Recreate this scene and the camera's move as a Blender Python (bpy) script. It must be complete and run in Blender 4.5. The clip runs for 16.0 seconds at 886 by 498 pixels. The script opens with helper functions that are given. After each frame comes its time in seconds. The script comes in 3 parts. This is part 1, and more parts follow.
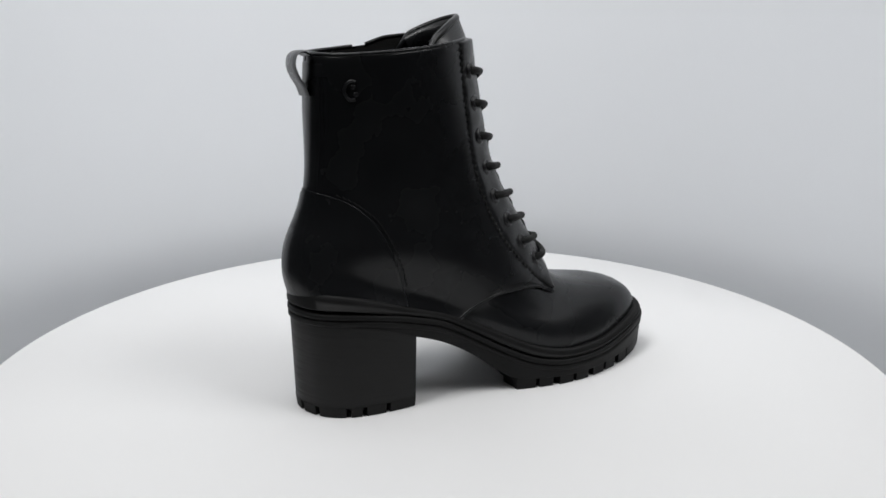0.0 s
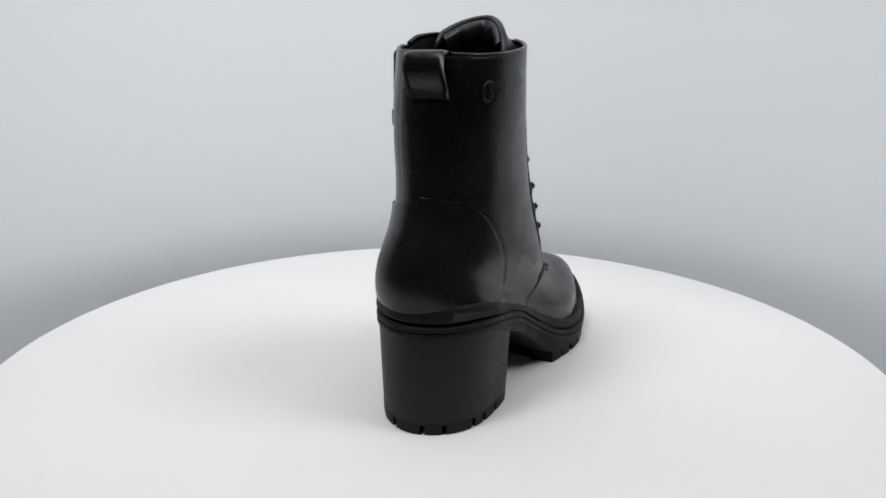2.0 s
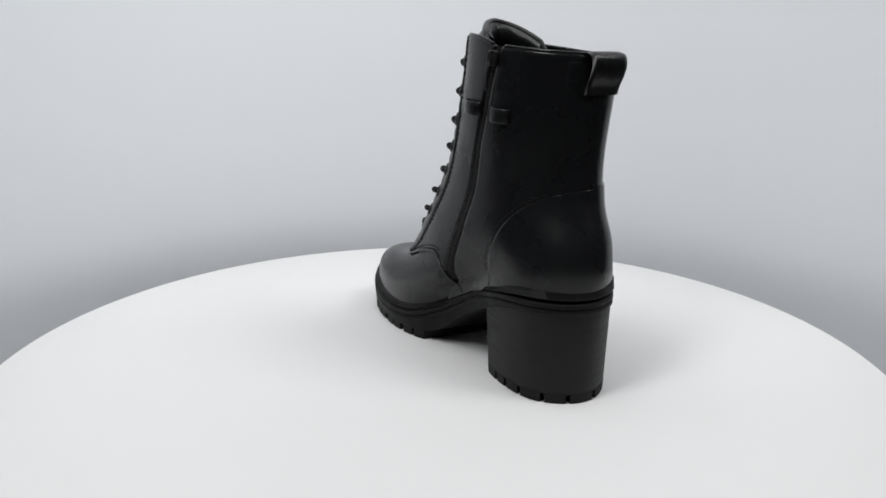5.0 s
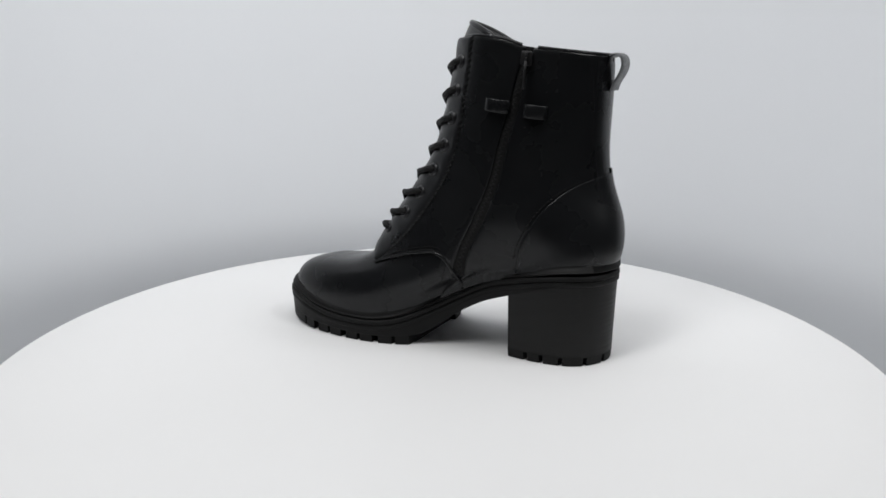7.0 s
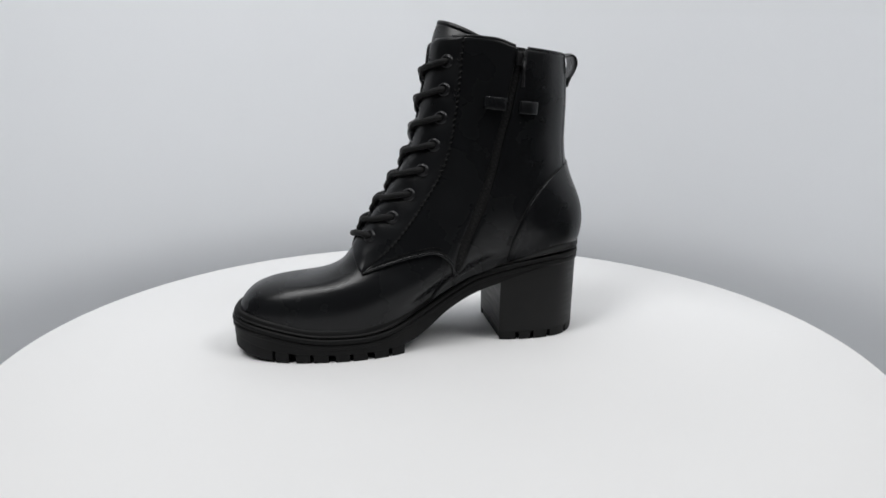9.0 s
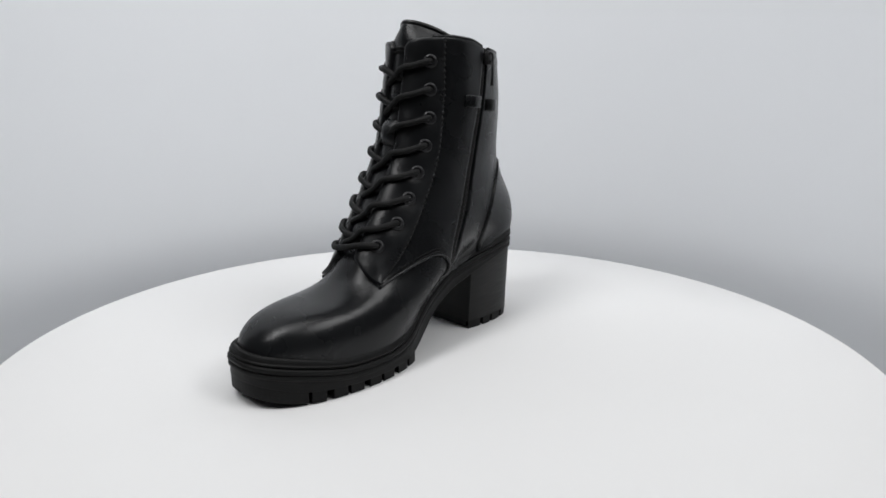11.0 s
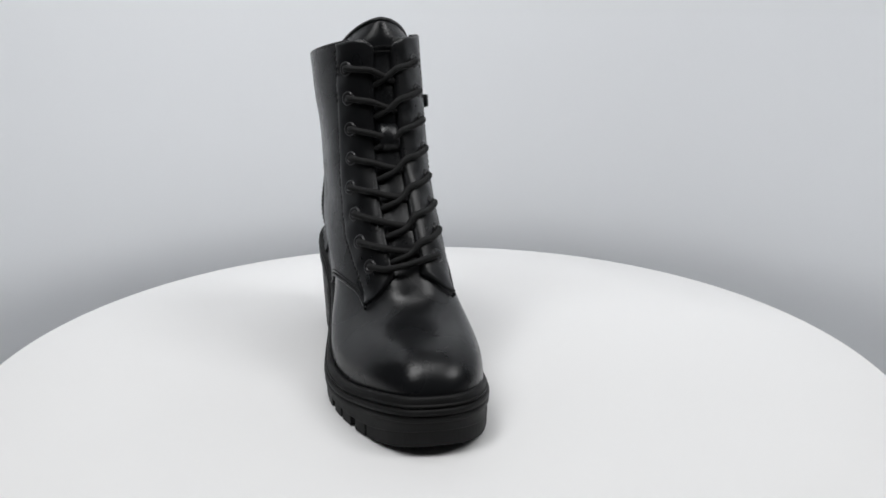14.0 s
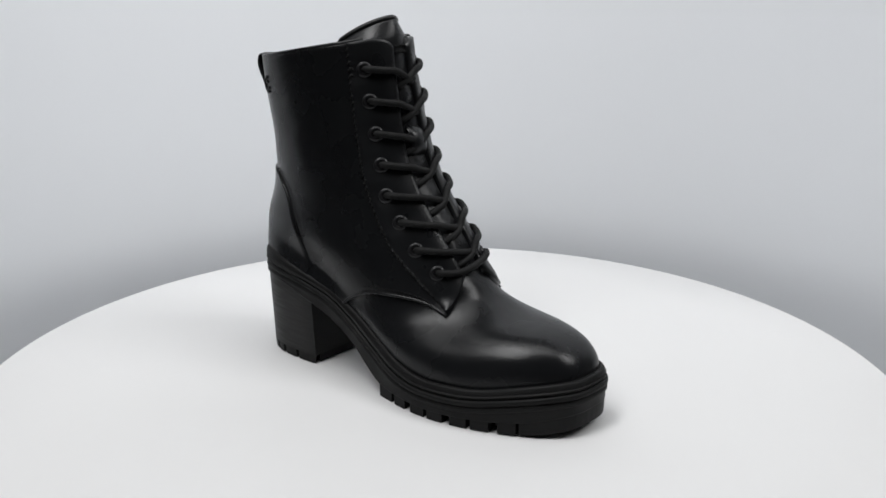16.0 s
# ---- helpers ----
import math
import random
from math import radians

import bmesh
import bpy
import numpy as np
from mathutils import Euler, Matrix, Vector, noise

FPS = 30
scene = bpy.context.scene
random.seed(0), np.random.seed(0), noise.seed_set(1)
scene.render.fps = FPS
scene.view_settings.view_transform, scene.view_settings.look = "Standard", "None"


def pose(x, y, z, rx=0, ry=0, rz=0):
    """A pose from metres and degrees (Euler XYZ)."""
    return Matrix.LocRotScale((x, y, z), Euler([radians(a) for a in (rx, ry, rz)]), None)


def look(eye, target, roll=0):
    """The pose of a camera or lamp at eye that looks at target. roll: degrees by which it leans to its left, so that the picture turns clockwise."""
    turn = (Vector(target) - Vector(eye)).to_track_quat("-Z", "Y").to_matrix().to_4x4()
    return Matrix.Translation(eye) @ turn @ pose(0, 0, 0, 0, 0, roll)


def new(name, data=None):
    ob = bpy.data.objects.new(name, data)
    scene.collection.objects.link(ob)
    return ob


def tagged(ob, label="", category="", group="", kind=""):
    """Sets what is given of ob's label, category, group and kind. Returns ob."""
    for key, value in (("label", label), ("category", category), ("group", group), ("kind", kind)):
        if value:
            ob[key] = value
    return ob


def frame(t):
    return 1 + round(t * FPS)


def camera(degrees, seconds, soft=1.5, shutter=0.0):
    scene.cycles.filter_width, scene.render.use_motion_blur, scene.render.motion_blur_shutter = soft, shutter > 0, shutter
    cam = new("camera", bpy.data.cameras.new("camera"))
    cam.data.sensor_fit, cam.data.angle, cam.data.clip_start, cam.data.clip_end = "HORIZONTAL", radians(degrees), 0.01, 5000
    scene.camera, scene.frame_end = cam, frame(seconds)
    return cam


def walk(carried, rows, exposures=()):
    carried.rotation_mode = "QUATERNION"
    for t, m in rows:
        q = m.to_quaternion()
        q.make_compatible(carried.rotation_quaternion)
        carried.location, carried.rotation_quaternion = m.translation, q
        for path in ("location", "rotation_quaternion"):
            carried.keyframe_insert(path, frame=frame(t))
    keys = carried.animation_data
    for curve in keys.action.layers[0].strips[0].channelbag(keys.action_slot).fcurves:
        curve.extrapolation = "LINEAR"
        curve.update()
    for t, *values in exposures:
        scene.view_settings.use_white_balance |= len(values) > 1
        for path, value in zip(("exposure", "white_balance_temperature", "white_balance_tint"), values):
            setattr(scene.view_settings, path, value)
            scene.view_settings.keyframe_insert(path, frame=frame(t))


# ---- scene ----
# The camera stands still before a turntable; the boot turns with the table.
SECONDS = 16.0
EYE = Vector((0.0, -0.5165, 0.2137))
AIM = Vector((0.0054, 1.0, -0.2593))
cam = camera(62.61, SECONDS, soft=1.6)
walk(cam, [(0.0, look(EYE, EYE + AIM, 0.205)), (SECONDS, look(EYE, EYE + AIM, 0.205))], exposures=[(0.0, 0.0), (SECONDS, 0.0)])

TURN_0, TURN_RATE = 28.648, 18.457   # degrees, degrees a second
TABLE_R = 0.319

# ---- light ----
world = bpy.data.worlds.new("studio_air")
scene.world = world
world.use_nodes = True
world.node_tree.nodes["Background"].inputs["Color"].default_value = (0.9, 0.95, 1.0, 1)
world.node_tree.nodes["Background"].inputs["Strength"].default_value = 0.05


def area_lamp(name, eye, target, sx, sy, watts, colour):
    data = bpy.data.lights.new(name, "AREA")
    data.shape, data.size, data.size_y = "RECTANGLE", sx, sy
    data.energy, data.color = watts, colour
    ob = new(name, data)
    ob.matrix_world = look(eye, target)
    return ob


LAMP_WHITE = (0.996, 0.998, 1.0)
area_lamp("key_softbox", (-0.76, -0.72, 1.94), (0.0, 0.12, 0.05), 0.46, 1.2, 19.6, LAMP_WHITE)
area_lamp("fill_softbox", (1.37, -0.56, 1.88), (-0.08, 0.14, 0.05), 0.90, 0.90, 19.2, LAMP_WHITE)
area_lamp("overhead_panel", (-0.14, -0.23, 2.14), (-0.07, 0.28, 0.0), 1.5, 1.1, 15.0, LAMP_WHITE)


# ---- materials ----
def node_material(name, colour, rough, metal=0.0, spec=0.5):
    m = bpy.data.materials.new(name)
    m.use_nodes = True
    b = m.node_tree.nodes["Principled BSDF"]
    b.inputs["Base Color"].default_value = (*colour, 1)
    b.inputs["Roughness"].default_value = rough
    b.inputs["Metallic"].default_value = metal
    b.inputs["Specular IOR Level"].default_value = spec
    return m, m.node_tree, b


def textured(name, dark, light, scale, rough, bump_scale, bump, metal=0.0, spec=0.5, rough_var=0.08, stretch=(1, 1, 1), coarse=None):
    """Colour and gloss vary at two scales; a fine bump on top."""
    m, nt, b = node_material(name, light, rough, metal, spec)
    n, link = nt.nodes, nt.links.new
    tc = n.new("ShaderNodeTexCoord")
    mp = n.new("ShaderNodeMapping")
    mp.inputs["Scale"].default_value = stretch
    link(tc.outputs["Object"], mp.inputs["Vector"])
    big = n.new("ShaderNodeTexNoise")
    big.inputs["Scale"].default_value, big.inputs["Detail"].default_value = scale, 4
    link(mp.outputs["Vector"], big.inputs["Vector"])
    mix = n.new("ShaderNodeMix")
    mix.data_type = "RGBA"
    mix.inputs[6].default_value, mix.inputs[7].default_value = (*dark, 1), (*light, 1)
    link(big.outputs["Fac"], mix.inputs[0])
    link(mix.outputs[2], b.inputs["Base Color"])
    rr = n.new("ShaderNodeMapRange")
    rr.inputs["From Min"].default_value, rr.inputs["From Max"].default_value = 0.3, 0.7
    rr.inputs["To Min"].default_value, rr.inputs["To Max"].default_value = rough - rough_var, rough + rough_var
    link(big.outputs["Fac"], rr.inputs["Value"])
    link(rr.outputs["Result"], b.inputs["Roughness"])
    if bump > 0:
        fine = n.new("ShaderNodeTexNoise")
        fine.inputs["Scale"].default_value, fine.inputs["Detail"].default_value = bump_scale, 6
        link(mp.outputs["Vector"], fine.inputs["Vector"])
        height = fine.outputs["Fac"]
        if coarse:
            wide = n.new("ShaderNodeTexNoise")
            wide.inputs["Scale"].default_value, wide.inputs["Detail"].default_value = coarse[0], 2
            link(mp.outputs["Vector"], wide.inputs["Vector"])
            add = n.new("ShaderNodeMath")
            add.operation = "MULTIPLY_ADD"
            add.inputs[1].default_value = coarse[1]
            link(wide.outputs["Fac"], add.inputs[0])
            link(height, add.inputs[2])
            height = add.outputs[0]
        bp = n.new("ShaderNodeBump")
        bp.inputs["Strength"].default_value, bp.inputs["Distance"].default_value = bump, 0.0006
        link(height, bp.inputs["Height"])
        link(bp.outputs["Normal"], b.inputs["Normal"])
    return m


LEATHER = textured("black_leather", (0.0062, 0.0065, 0.0073), (0.0095, 0.0100, 0.0110), 30, 0.27, 1500, 0.13, rough_var=0.06, coarse=(240, 0.9), spec=0.27)
LEATHER_SOFT = textured("black_padded_leather", (0.0066, 0.0070, 0.0078), (0.0105, 0.0110, 0.0122), 40, 0.31, 1400, 0.20, rough_var=0.06, coarse=(110, 1.6), spec=0.31)
RUBBER = textured("black_rubber", (0.0045, 0.0045, 0.0045), (0.008, 0.008, 0.0084), 60, 0.55, 1500, 0.12, spec=0.17)
RUBBER_TREAD = textured("black_tread_rubber", (0.005, 0.005, 0.005), (0.009, 0.009, 0.009), 80, 0.6, 1500, 0.12, spec=0.2)
STACK = textured("stacked_heel_black", (0.005, 0.005, 0.005), (0.010, 0.010, 0.010), 40, 0.5, 70, 0.22, spec=0.24, stretch=(1, 1, 16))
CORD = textured("black_lace_cord", (0.0045, 0.0045, 0.0047), (0.0085, 0.0085, 0.0088), 200, 0.7, 1200, 0.5, spec=0.25)
EYELET = textured("black_enamelled_metal", (0.010, 0.010, 0.011), (0.020, 0.020, 0.022), 200, 0.34, 500, 0.05, metal=0.35)
THREAD = textured("black_thread", (0.004, 0.004, 0.004), (0.008, 0.008, 0.008), 400, 0.6, 1500, 0.2, spec=0.2)
LINING = textured("black_textile_lining", (0.006, 0.006, 0.006), (0.011, 0.011, 0.011), 300, 0.85, 1400, 0.5, spec=0.2)
ZIP_TAPE = textured("black_zip_tape", (0.006, 0.006, 0.006), (0.011, 0.011, 0.011), 300, 0.8, 1600, 0.4, spec=0.25)
ZIP_METAL = textured("black_zip_metal", (0.006, 0.006, 0.0065), (0.012, 0.012, 0.013), 300, 0.5, 500, 0.05, spec=0.25)
TABLE_WHITE = textured("white_table_laminate", (0.71, 0.71, 0.712), (0.735, 0.735, 0.737), 9, 0.65, 700, 0.03, spec=0.2)
PAPER_WHITE = textured("white_backdrop_paper", (0.830, 0.848, 0.874), (0.850, 0.868, 0.894), 3, 0.9, 400, 0.03, spec=0.1)
ROOM_GREY = textured("dark_studio_paint", (0.035, 0.036, 0.038), (0.05, 0.05, 0.052), 4, 0.8, 300, 0.05, spec=0.2)


# ---- mesh helpers ----
def finish(ob, smooth=True):
    if smooth:
        ob.data.polygons.foreach_set("use_smooth", [True] * len(ob.data.polygons))
    return ob


def mesh_from(name, verts, faces, material, parent=None, label="", smooth=True):
    me = bpy.data.meshes.new(name)
    me.from_pydata([tuple(v) for v in verts], [], [tuple(f) for f in faces])
    me.materials.append(material)
    me.validate()
    bm = bmesh.new()
    bm.from_mesh(me)
    bmesh.ops.recalc_face_normals(bm, faces=bm.faces)
    bm.to_mesh(me)
    bm.free()
    ob = new(name, me)
    finish(ob, smooth)
    if parent:
        ob.parent = parent
    if label:
        tagged(ob, label)
    return ob


def part(name, bm, material, parent, label="", smooth=True):
    """Links a bmesh as one mesh object under a thing or a part."""
    me = bpy.data.meshes.new(name)
    bmesh.ops.recalc_face_normals(bm, faces=bm.faces)
    bm.to_mesh(me)
    bm.free()
    me.materials.append(material)
    ob = new(name, me)
    finish(ob, smooth)
    if parent:
        ob.parent = parent
    if label:
        tagged(ob, label)
    return ob


def grid_faces(rows, cols, closed=False, base=0):
    out = []
    for i in range(rows - 1):
        for j in range(cols if closed else cols - 1):
            k = (j + 1) % cols
            out.append((base + i * cols + j, base + i * cols + k, base + (i + 1) * cols + k, base + (i + 1) * cols + j))
    return out


def bisect_left(values, x):
    lo, hi = 0, len(values)
    while lo < hi:
        c = (lo + hi) // 2
        if values[c] < x:
            lo = c + 1
        else:
            hi = c
    return lo


def curve_through(knots):
    """A smooth function through (t, value...) knots, flat beyond their ends."""
    k = np.array(knots, float)
    t, v = k[:, 0], k[:, 1:]
    d = np.diff(v, axis=0) / np.diff(t)[:, None]
    m = np.zeros_like(v)
    m[0], m[-1] = d[0], d[-1]
    w = np.diff(t)[:, None]
    m[1:-1] = (d[:-1] * w[1:] + d[1:] * w[:-1]) / (w[1:] + w[:-1])

    ts, vals, slopes, dims = t.tolist(), v.tolist(), m.tolist(), v.shape[1]
    last = len(ts) - 2

    def at(x):
        x = min(max(x, ts[0]), ts[-1])
        i = min(max(bisect_left(ts, x) - 1, 0), last)
        h = ts[i + 1] - ts[i]
        s = (x - ts[i]) / h
        c0, c1, c2, c3 = (1 + 2 * s) * (1 - s) ** 2, s * (1 - s) ** 2 * h, s * s * (3 - 2 * s), s * s * (s - 1) * h
        a0, a1, b0, b1 = vals[i], slopes[i], vals[i + 1], slopes[i + 1]
        if dims == 1:
            return c0 * a0[0] + c1 * a1[0] + c2 * b0[0] + c3 * b1[0]
        return np.array([c0 * a0[k] + c1 * a1[k] + c2 * b0[k] + c3 * b1[k] for k in range(dims)])
    return at


def by_length(points):
    p = np.array(points, float)
    s = np.concatenate([[0], np.cumsum(np.linalg.norm(np.diff(p, axis=0), axis=1))])
    return curve_through(np.column_stack([s / s[-1], p]))


def smooth_step(a, b, x):
    s = min(max((x - a) / (b - a), 0.0), 1.0)
    return s * s * (3 - 2 * s)


def mix(a, b, s):
    return a + (b - a) * s


# ---- the studio: turntable and light tent ----
def lathe(profile, segments):
    verts, n = [], len(profile)
    for i in range(segments):
        a = 2 * math.pi * i / segments
        verts += [(r * math.cos(a), r * math.sin(a), z) for r, z in profile]
    faces = []
    for i in range(segments):
        j = (i + 1) % segments
        faces += [(i * n + k, j * n + k, j * n + k + 1, i * n + k + 1) for k in range(n - 1)]
    return verts, faces


turntable = tagged(new("turntable"), "round white photo turntable with a plain matt top", "turntable")
v, f = lathe([(0.0001, 0), (0.12, 0), (0.24, 0), (TABLE_R - 0.0022, 0), (TABLE_R - 0.0008, -0.0006), (TABLE_R, -0.002),
              (TABLE_R, -0.016), (TABLE_R - 0.002, -0.018), (0.0001, -0.018)], 160)
mesh_from("table_top", v, f, TABLE_WHITE, turntable)
v, f = lathe([(0.0001, -0.0181), (0.16, -0.0181), (0.16, -0.055), (0.0001, -0.055)], 64)
mesh_from("drum", v, f, TABLE_WHITE, turntable)

FLOOR_Z, SWEEP_R, SWEEP_H, LEAN = -0.45, 0.46, 1.10, 9
v, f = lathe([(0.0001, -0.0551), (0.18, -0.0551), (0.18, FLOOR_Z + 0.001), (0.0001, FLOOR_Z + 0.001)], 64)
pedestal = mesh_from("pedestal", v, f, TABLE_WHITE)
tagged(pedestal, "white round pedestal under the turntable", "pedestal")

# The backdrop stands round the back and the sides and is open behind the camera.
# Shading put into its shape: a slight lean back brightens the wall, the lower hem turns out from the lamps above to
# darken a band over the rim.
hem, r, z = [], SWEEP_R, 0.028
while z > -0.16:
    hem.append((r, z))
    r += 0.006 * math.tan(radians(mix(-LEAN, 8, smooth_step(0.028, -0.05, z))))
    z -= 0.006
HEM_R = r
skin = [(0.0001, FLOOR_Z), (HEM_R, FLOOR_Z), (HEM_R, z)] + hem[::-1] + [(SWEEP_R + (h - 0.028) * math.tan(radians(LEAN)), h) for h in (0.2, 0.5, SWEEP_H)]
TOP_R = skin[-1][0] + 0.012
back = [(TOP_R, SWEEP_H), (HEM_R + 0.03, 0.05), (HEM_R + 0.012, -0.2), (HEM_R + 0.012, FLOOR_Z - 0.012), (0.0001, FLOOR_Z - 0.012)]
ring, spans = skin + back, 72
v, f = [], []
for i in range(spans + 1):
    a = radians(mix(4, 176, i / spans))
    v += [(r * math.cos(a), r * math.sin(a), z) for r, z in ring]
f = [(i * len(ring) + k, (i + 1) * len(ring) + k, (i + 1) * len(ring) + k + 1, i * len(ring) + k + 1) for i in range(spans) for k in range(len(ring) - 1)]
tagged(mesh_from("backdrop", v, f, PAPER_WHITE), "white paper backdrop curved round the turntable, its hem flared to darken behind the rim", "backdrop", kind="structure")


def slab(name, x0, y0, z0, x1, y1, z1, material, label, category):
    bm = bmesh.new()
    bmesh.ops.create_cube(bm, size=1)
    bmesh.ops.transform(bm, verts=bm.verts, matrix=Matrix.Translation(((x0 + x1) / 2, (y0 + y1) / 2, (z0 + z1) / 2)) @ Matrix.Diagonal((x1 - x0, y1 - y0, z1 - z0, 1)))
    return tagged(part(name, bm, material, None, smooth=False), label, category, kind="structure")


slab("floor", -2.2, -2.6, -0.93, 2.2, 1.8, -0.90, ROOM_GREY, "dark grey studio floor", "floor")
slab("ceiling", -2.2, -2.6, 2.40, 2.2, 1.8, 2.45, ROOM_GREY, "dark grey studio ceiling", "ceiling")
slab("wall_north", -2.2, 1.8, -0.90, 2.2, 1.9, 2.40, ROOM_GREY, "dark grey studio wall", "wall")
slab("wall_south", -2.2, -2.7, -0.90, 2.2, -2.6, 2.40, ROOM_GREY, "dark grey studio wall", "wall")
slab("wall_west", -2.3, -2.6, -0.90, -2.2, 1.8, 2.40, ROOM_GREY, "dark grey studio wall", "wall")
slab("wall_east", 2.2, -2.6, -0.90, 2.3, 1.8, 2.40, ROOM_GREY, "dark grey studio wall", "wall")
slab("shooting_table", -0.80, -0.45, -0.90, 0.80, 0.80, FLOOR_Z - 0.013, TABLE_WHITE, "white boxed shooting table under the backdrop", "table")

# ---- the boot ----
# Boot space: x to the toe, y to the inner side, z up from the table.
boot = tagged(new("ankle_boot"), "black leather lace-up ankle boot with a block heel, on the turntable", "boot")

HEEL_X, TOE_X = -0.1245, 0.1488


def along(x):
    """The angle round the sole at which its outline stands at x."""
    return math.acos(min(max(2 * (x - HEEL_X) / (TOE_X - HEEL_X) - 1, -1), 1))


def sole_edge(knots):
    at = curve_through(sorted((along(x), y) for x, y in knots))
    return lambda x: at(along(x))


SOLE_L = sole_edge([(HEEL_X, -0.0075), (-0.1205, -0.0225), (-0.115, -0.0310), (-0.105, -0.0388), (-0.09, -0.0435), (-0.07, -0.0440), (-0.05, -0.0425),
                    (-0.03, -0.0412), (-0.01, -0.0415), (0.01, -0.0440), (0.03, -0.0475), (0.05, -0.0495), (0.065, -0.0488), (0.085, -0.0446),
                    (0.10, -0.0394), (0.115, -0.0328), (0.13, -0.0243), (0.14, -0.0162), (0.146, -0.0080), (TOE_X, 0.010)])
SOLE_M = sole_edge([(HEEL_X, -0.0075), (-0.1205, 0.0075), (-0.115, 0.0160), (-0.105, 0.0245), (-0.09, 0.0290), (-0.07, 0.0300), (-0.05, 0.0280),
                    (-0.03, 0.0265), (-0.01, 0.0280), (0.01, 0.0340), (0.03, 0.0435), (0.05, 0.0485), (0.07, 0.0500), (0.09, 0.0490), (0.11, 0.0455),
                    (0.125, 0.0402), (0.137, 0.0332), (0.1445, 0.0250), (TOE_X, 0.010)])
GROOVE = curve_through([(-0.1245, 0.0680), (-0.095, 0.0680), (-0.075, 0.0655), (-0.055, 0.0610), (-0.034, 0.0545), (-0.0136, 0.0435), (0.0076, 0.0315),
                        (0.029, 0.0220), (0.047, 0.0182), (0.065, 0.0175), (0.09, 0.0186), (0.118, 0.0238), (0.135, 0.0272), (0.1498, 0.0298)])
RAND = curve_through([(-0.1245, 0.0806), (-0.105, 0.0796), (-0.088, 0.0768), (-0.070, 0.0715), (-0.054, 0.0660), (-0.046, 0.0634), (-0.034, 0.0600), (-0.0133, 0.0505), (0.008, 0.0395),
                      (0.034, 0.0282), (0.056, 0.0240), (0.075, 0.0240), (0.092, 0.0248), (0.1186, 0.0302), (0.135, 0.0336), (0.1498, 0.0360)])
STRIP = curve_through([(-0.1245, 0.0605), (-0.09, 0.0590), (-0.0536, 0.0478), (-0.0334, 0.0400), (-0.0121, 0.0274), (0.004, 0.0150), (0.0142, 0.0090), (0.026, 0.0068),
                       (0.045, 0.0057), (0.09, 0.0062), (0.12, 0.0088), (0.1498, 0.0166)])
GROUND = curve_through([(-0.1245, 0.0), (0.085, 0.0), (0.10, 0.0003), (0.12, 0.0012), (0.14, 0.0046), (0.1498, 0.0076)])

FRONT = by_length([(0.1430, 0.0305), (0.1425, 0.0365), (0.1403, 0.0418), (0.1370, 0.0456), (0.1327, 0.0489), (0.1273, 0.0514), (0.1203, 0.0536), (0.1133, 0.0549),
                   (0.102, 0.0560), (0.0900, 0.0573), (0.0775, 0.0603), (0.0665, 0.0658), (0.0585, 0.0752), (0.0497, 0.0887), (0.0393, 0.1037), (0.0285, 0.1195),
                   (0.0178, 0.1368), (0.0102, 0.1540), (0.0052, 0.1740), (0.0010, 0.1955), (-0.0025, 0.2130), (-0.0050, 0.2290)])
BACK = by_length([(-0.1205, 0.072), (-0.1230, 0.0800), (-0.1240, 0.088), (-0.1238, 0.0950), (-0.1221, 0.105), (-0.1198, 0.1122), (-0.1168, 0.1200),
                  (-0.1137, 0.1285), (-0.1110, 0.1400), (-0.1095, 0.1540), (-0.1092, 0.1700), (-0.1092, 0.1850), (-0.1087, 0.2000), (-0.1078, 0.2172)])
MID_BACK = curve_through([(0, -0.0075), (0.3, -0.0065), (0.57, -0.0108), (0.87, -0.0130), (1, -0.0158)])
MID_FRONT = curve_through([(0, 0.011), (0.12, 0.0115), (0.25, 0.0115), (0.38, 0.0060), (0.6, 0.0012), (1, -0.001)])
GIRTH = curve_through([(0, 0.0400), (0.2, 0.0404), (0.3, 0.0398), (0.42, 0.0384), (0.6, 0.0368), (0.8, 0.0366), (1, 0.0368)])

ROUND = curve_through([(0.2, 0.82), (0.35, 0.88), (0.5, 1.04), (0.65, 1.02), (0.8, 0.90), (1, 0.80)])
BOXY = curve_through([(0.3, 0.62), (0.5, 0.62), (0.62, 0.68), (0.72, 0.78), (0.80, 0.90), (0.9, 1.02), (1, 1.05)])


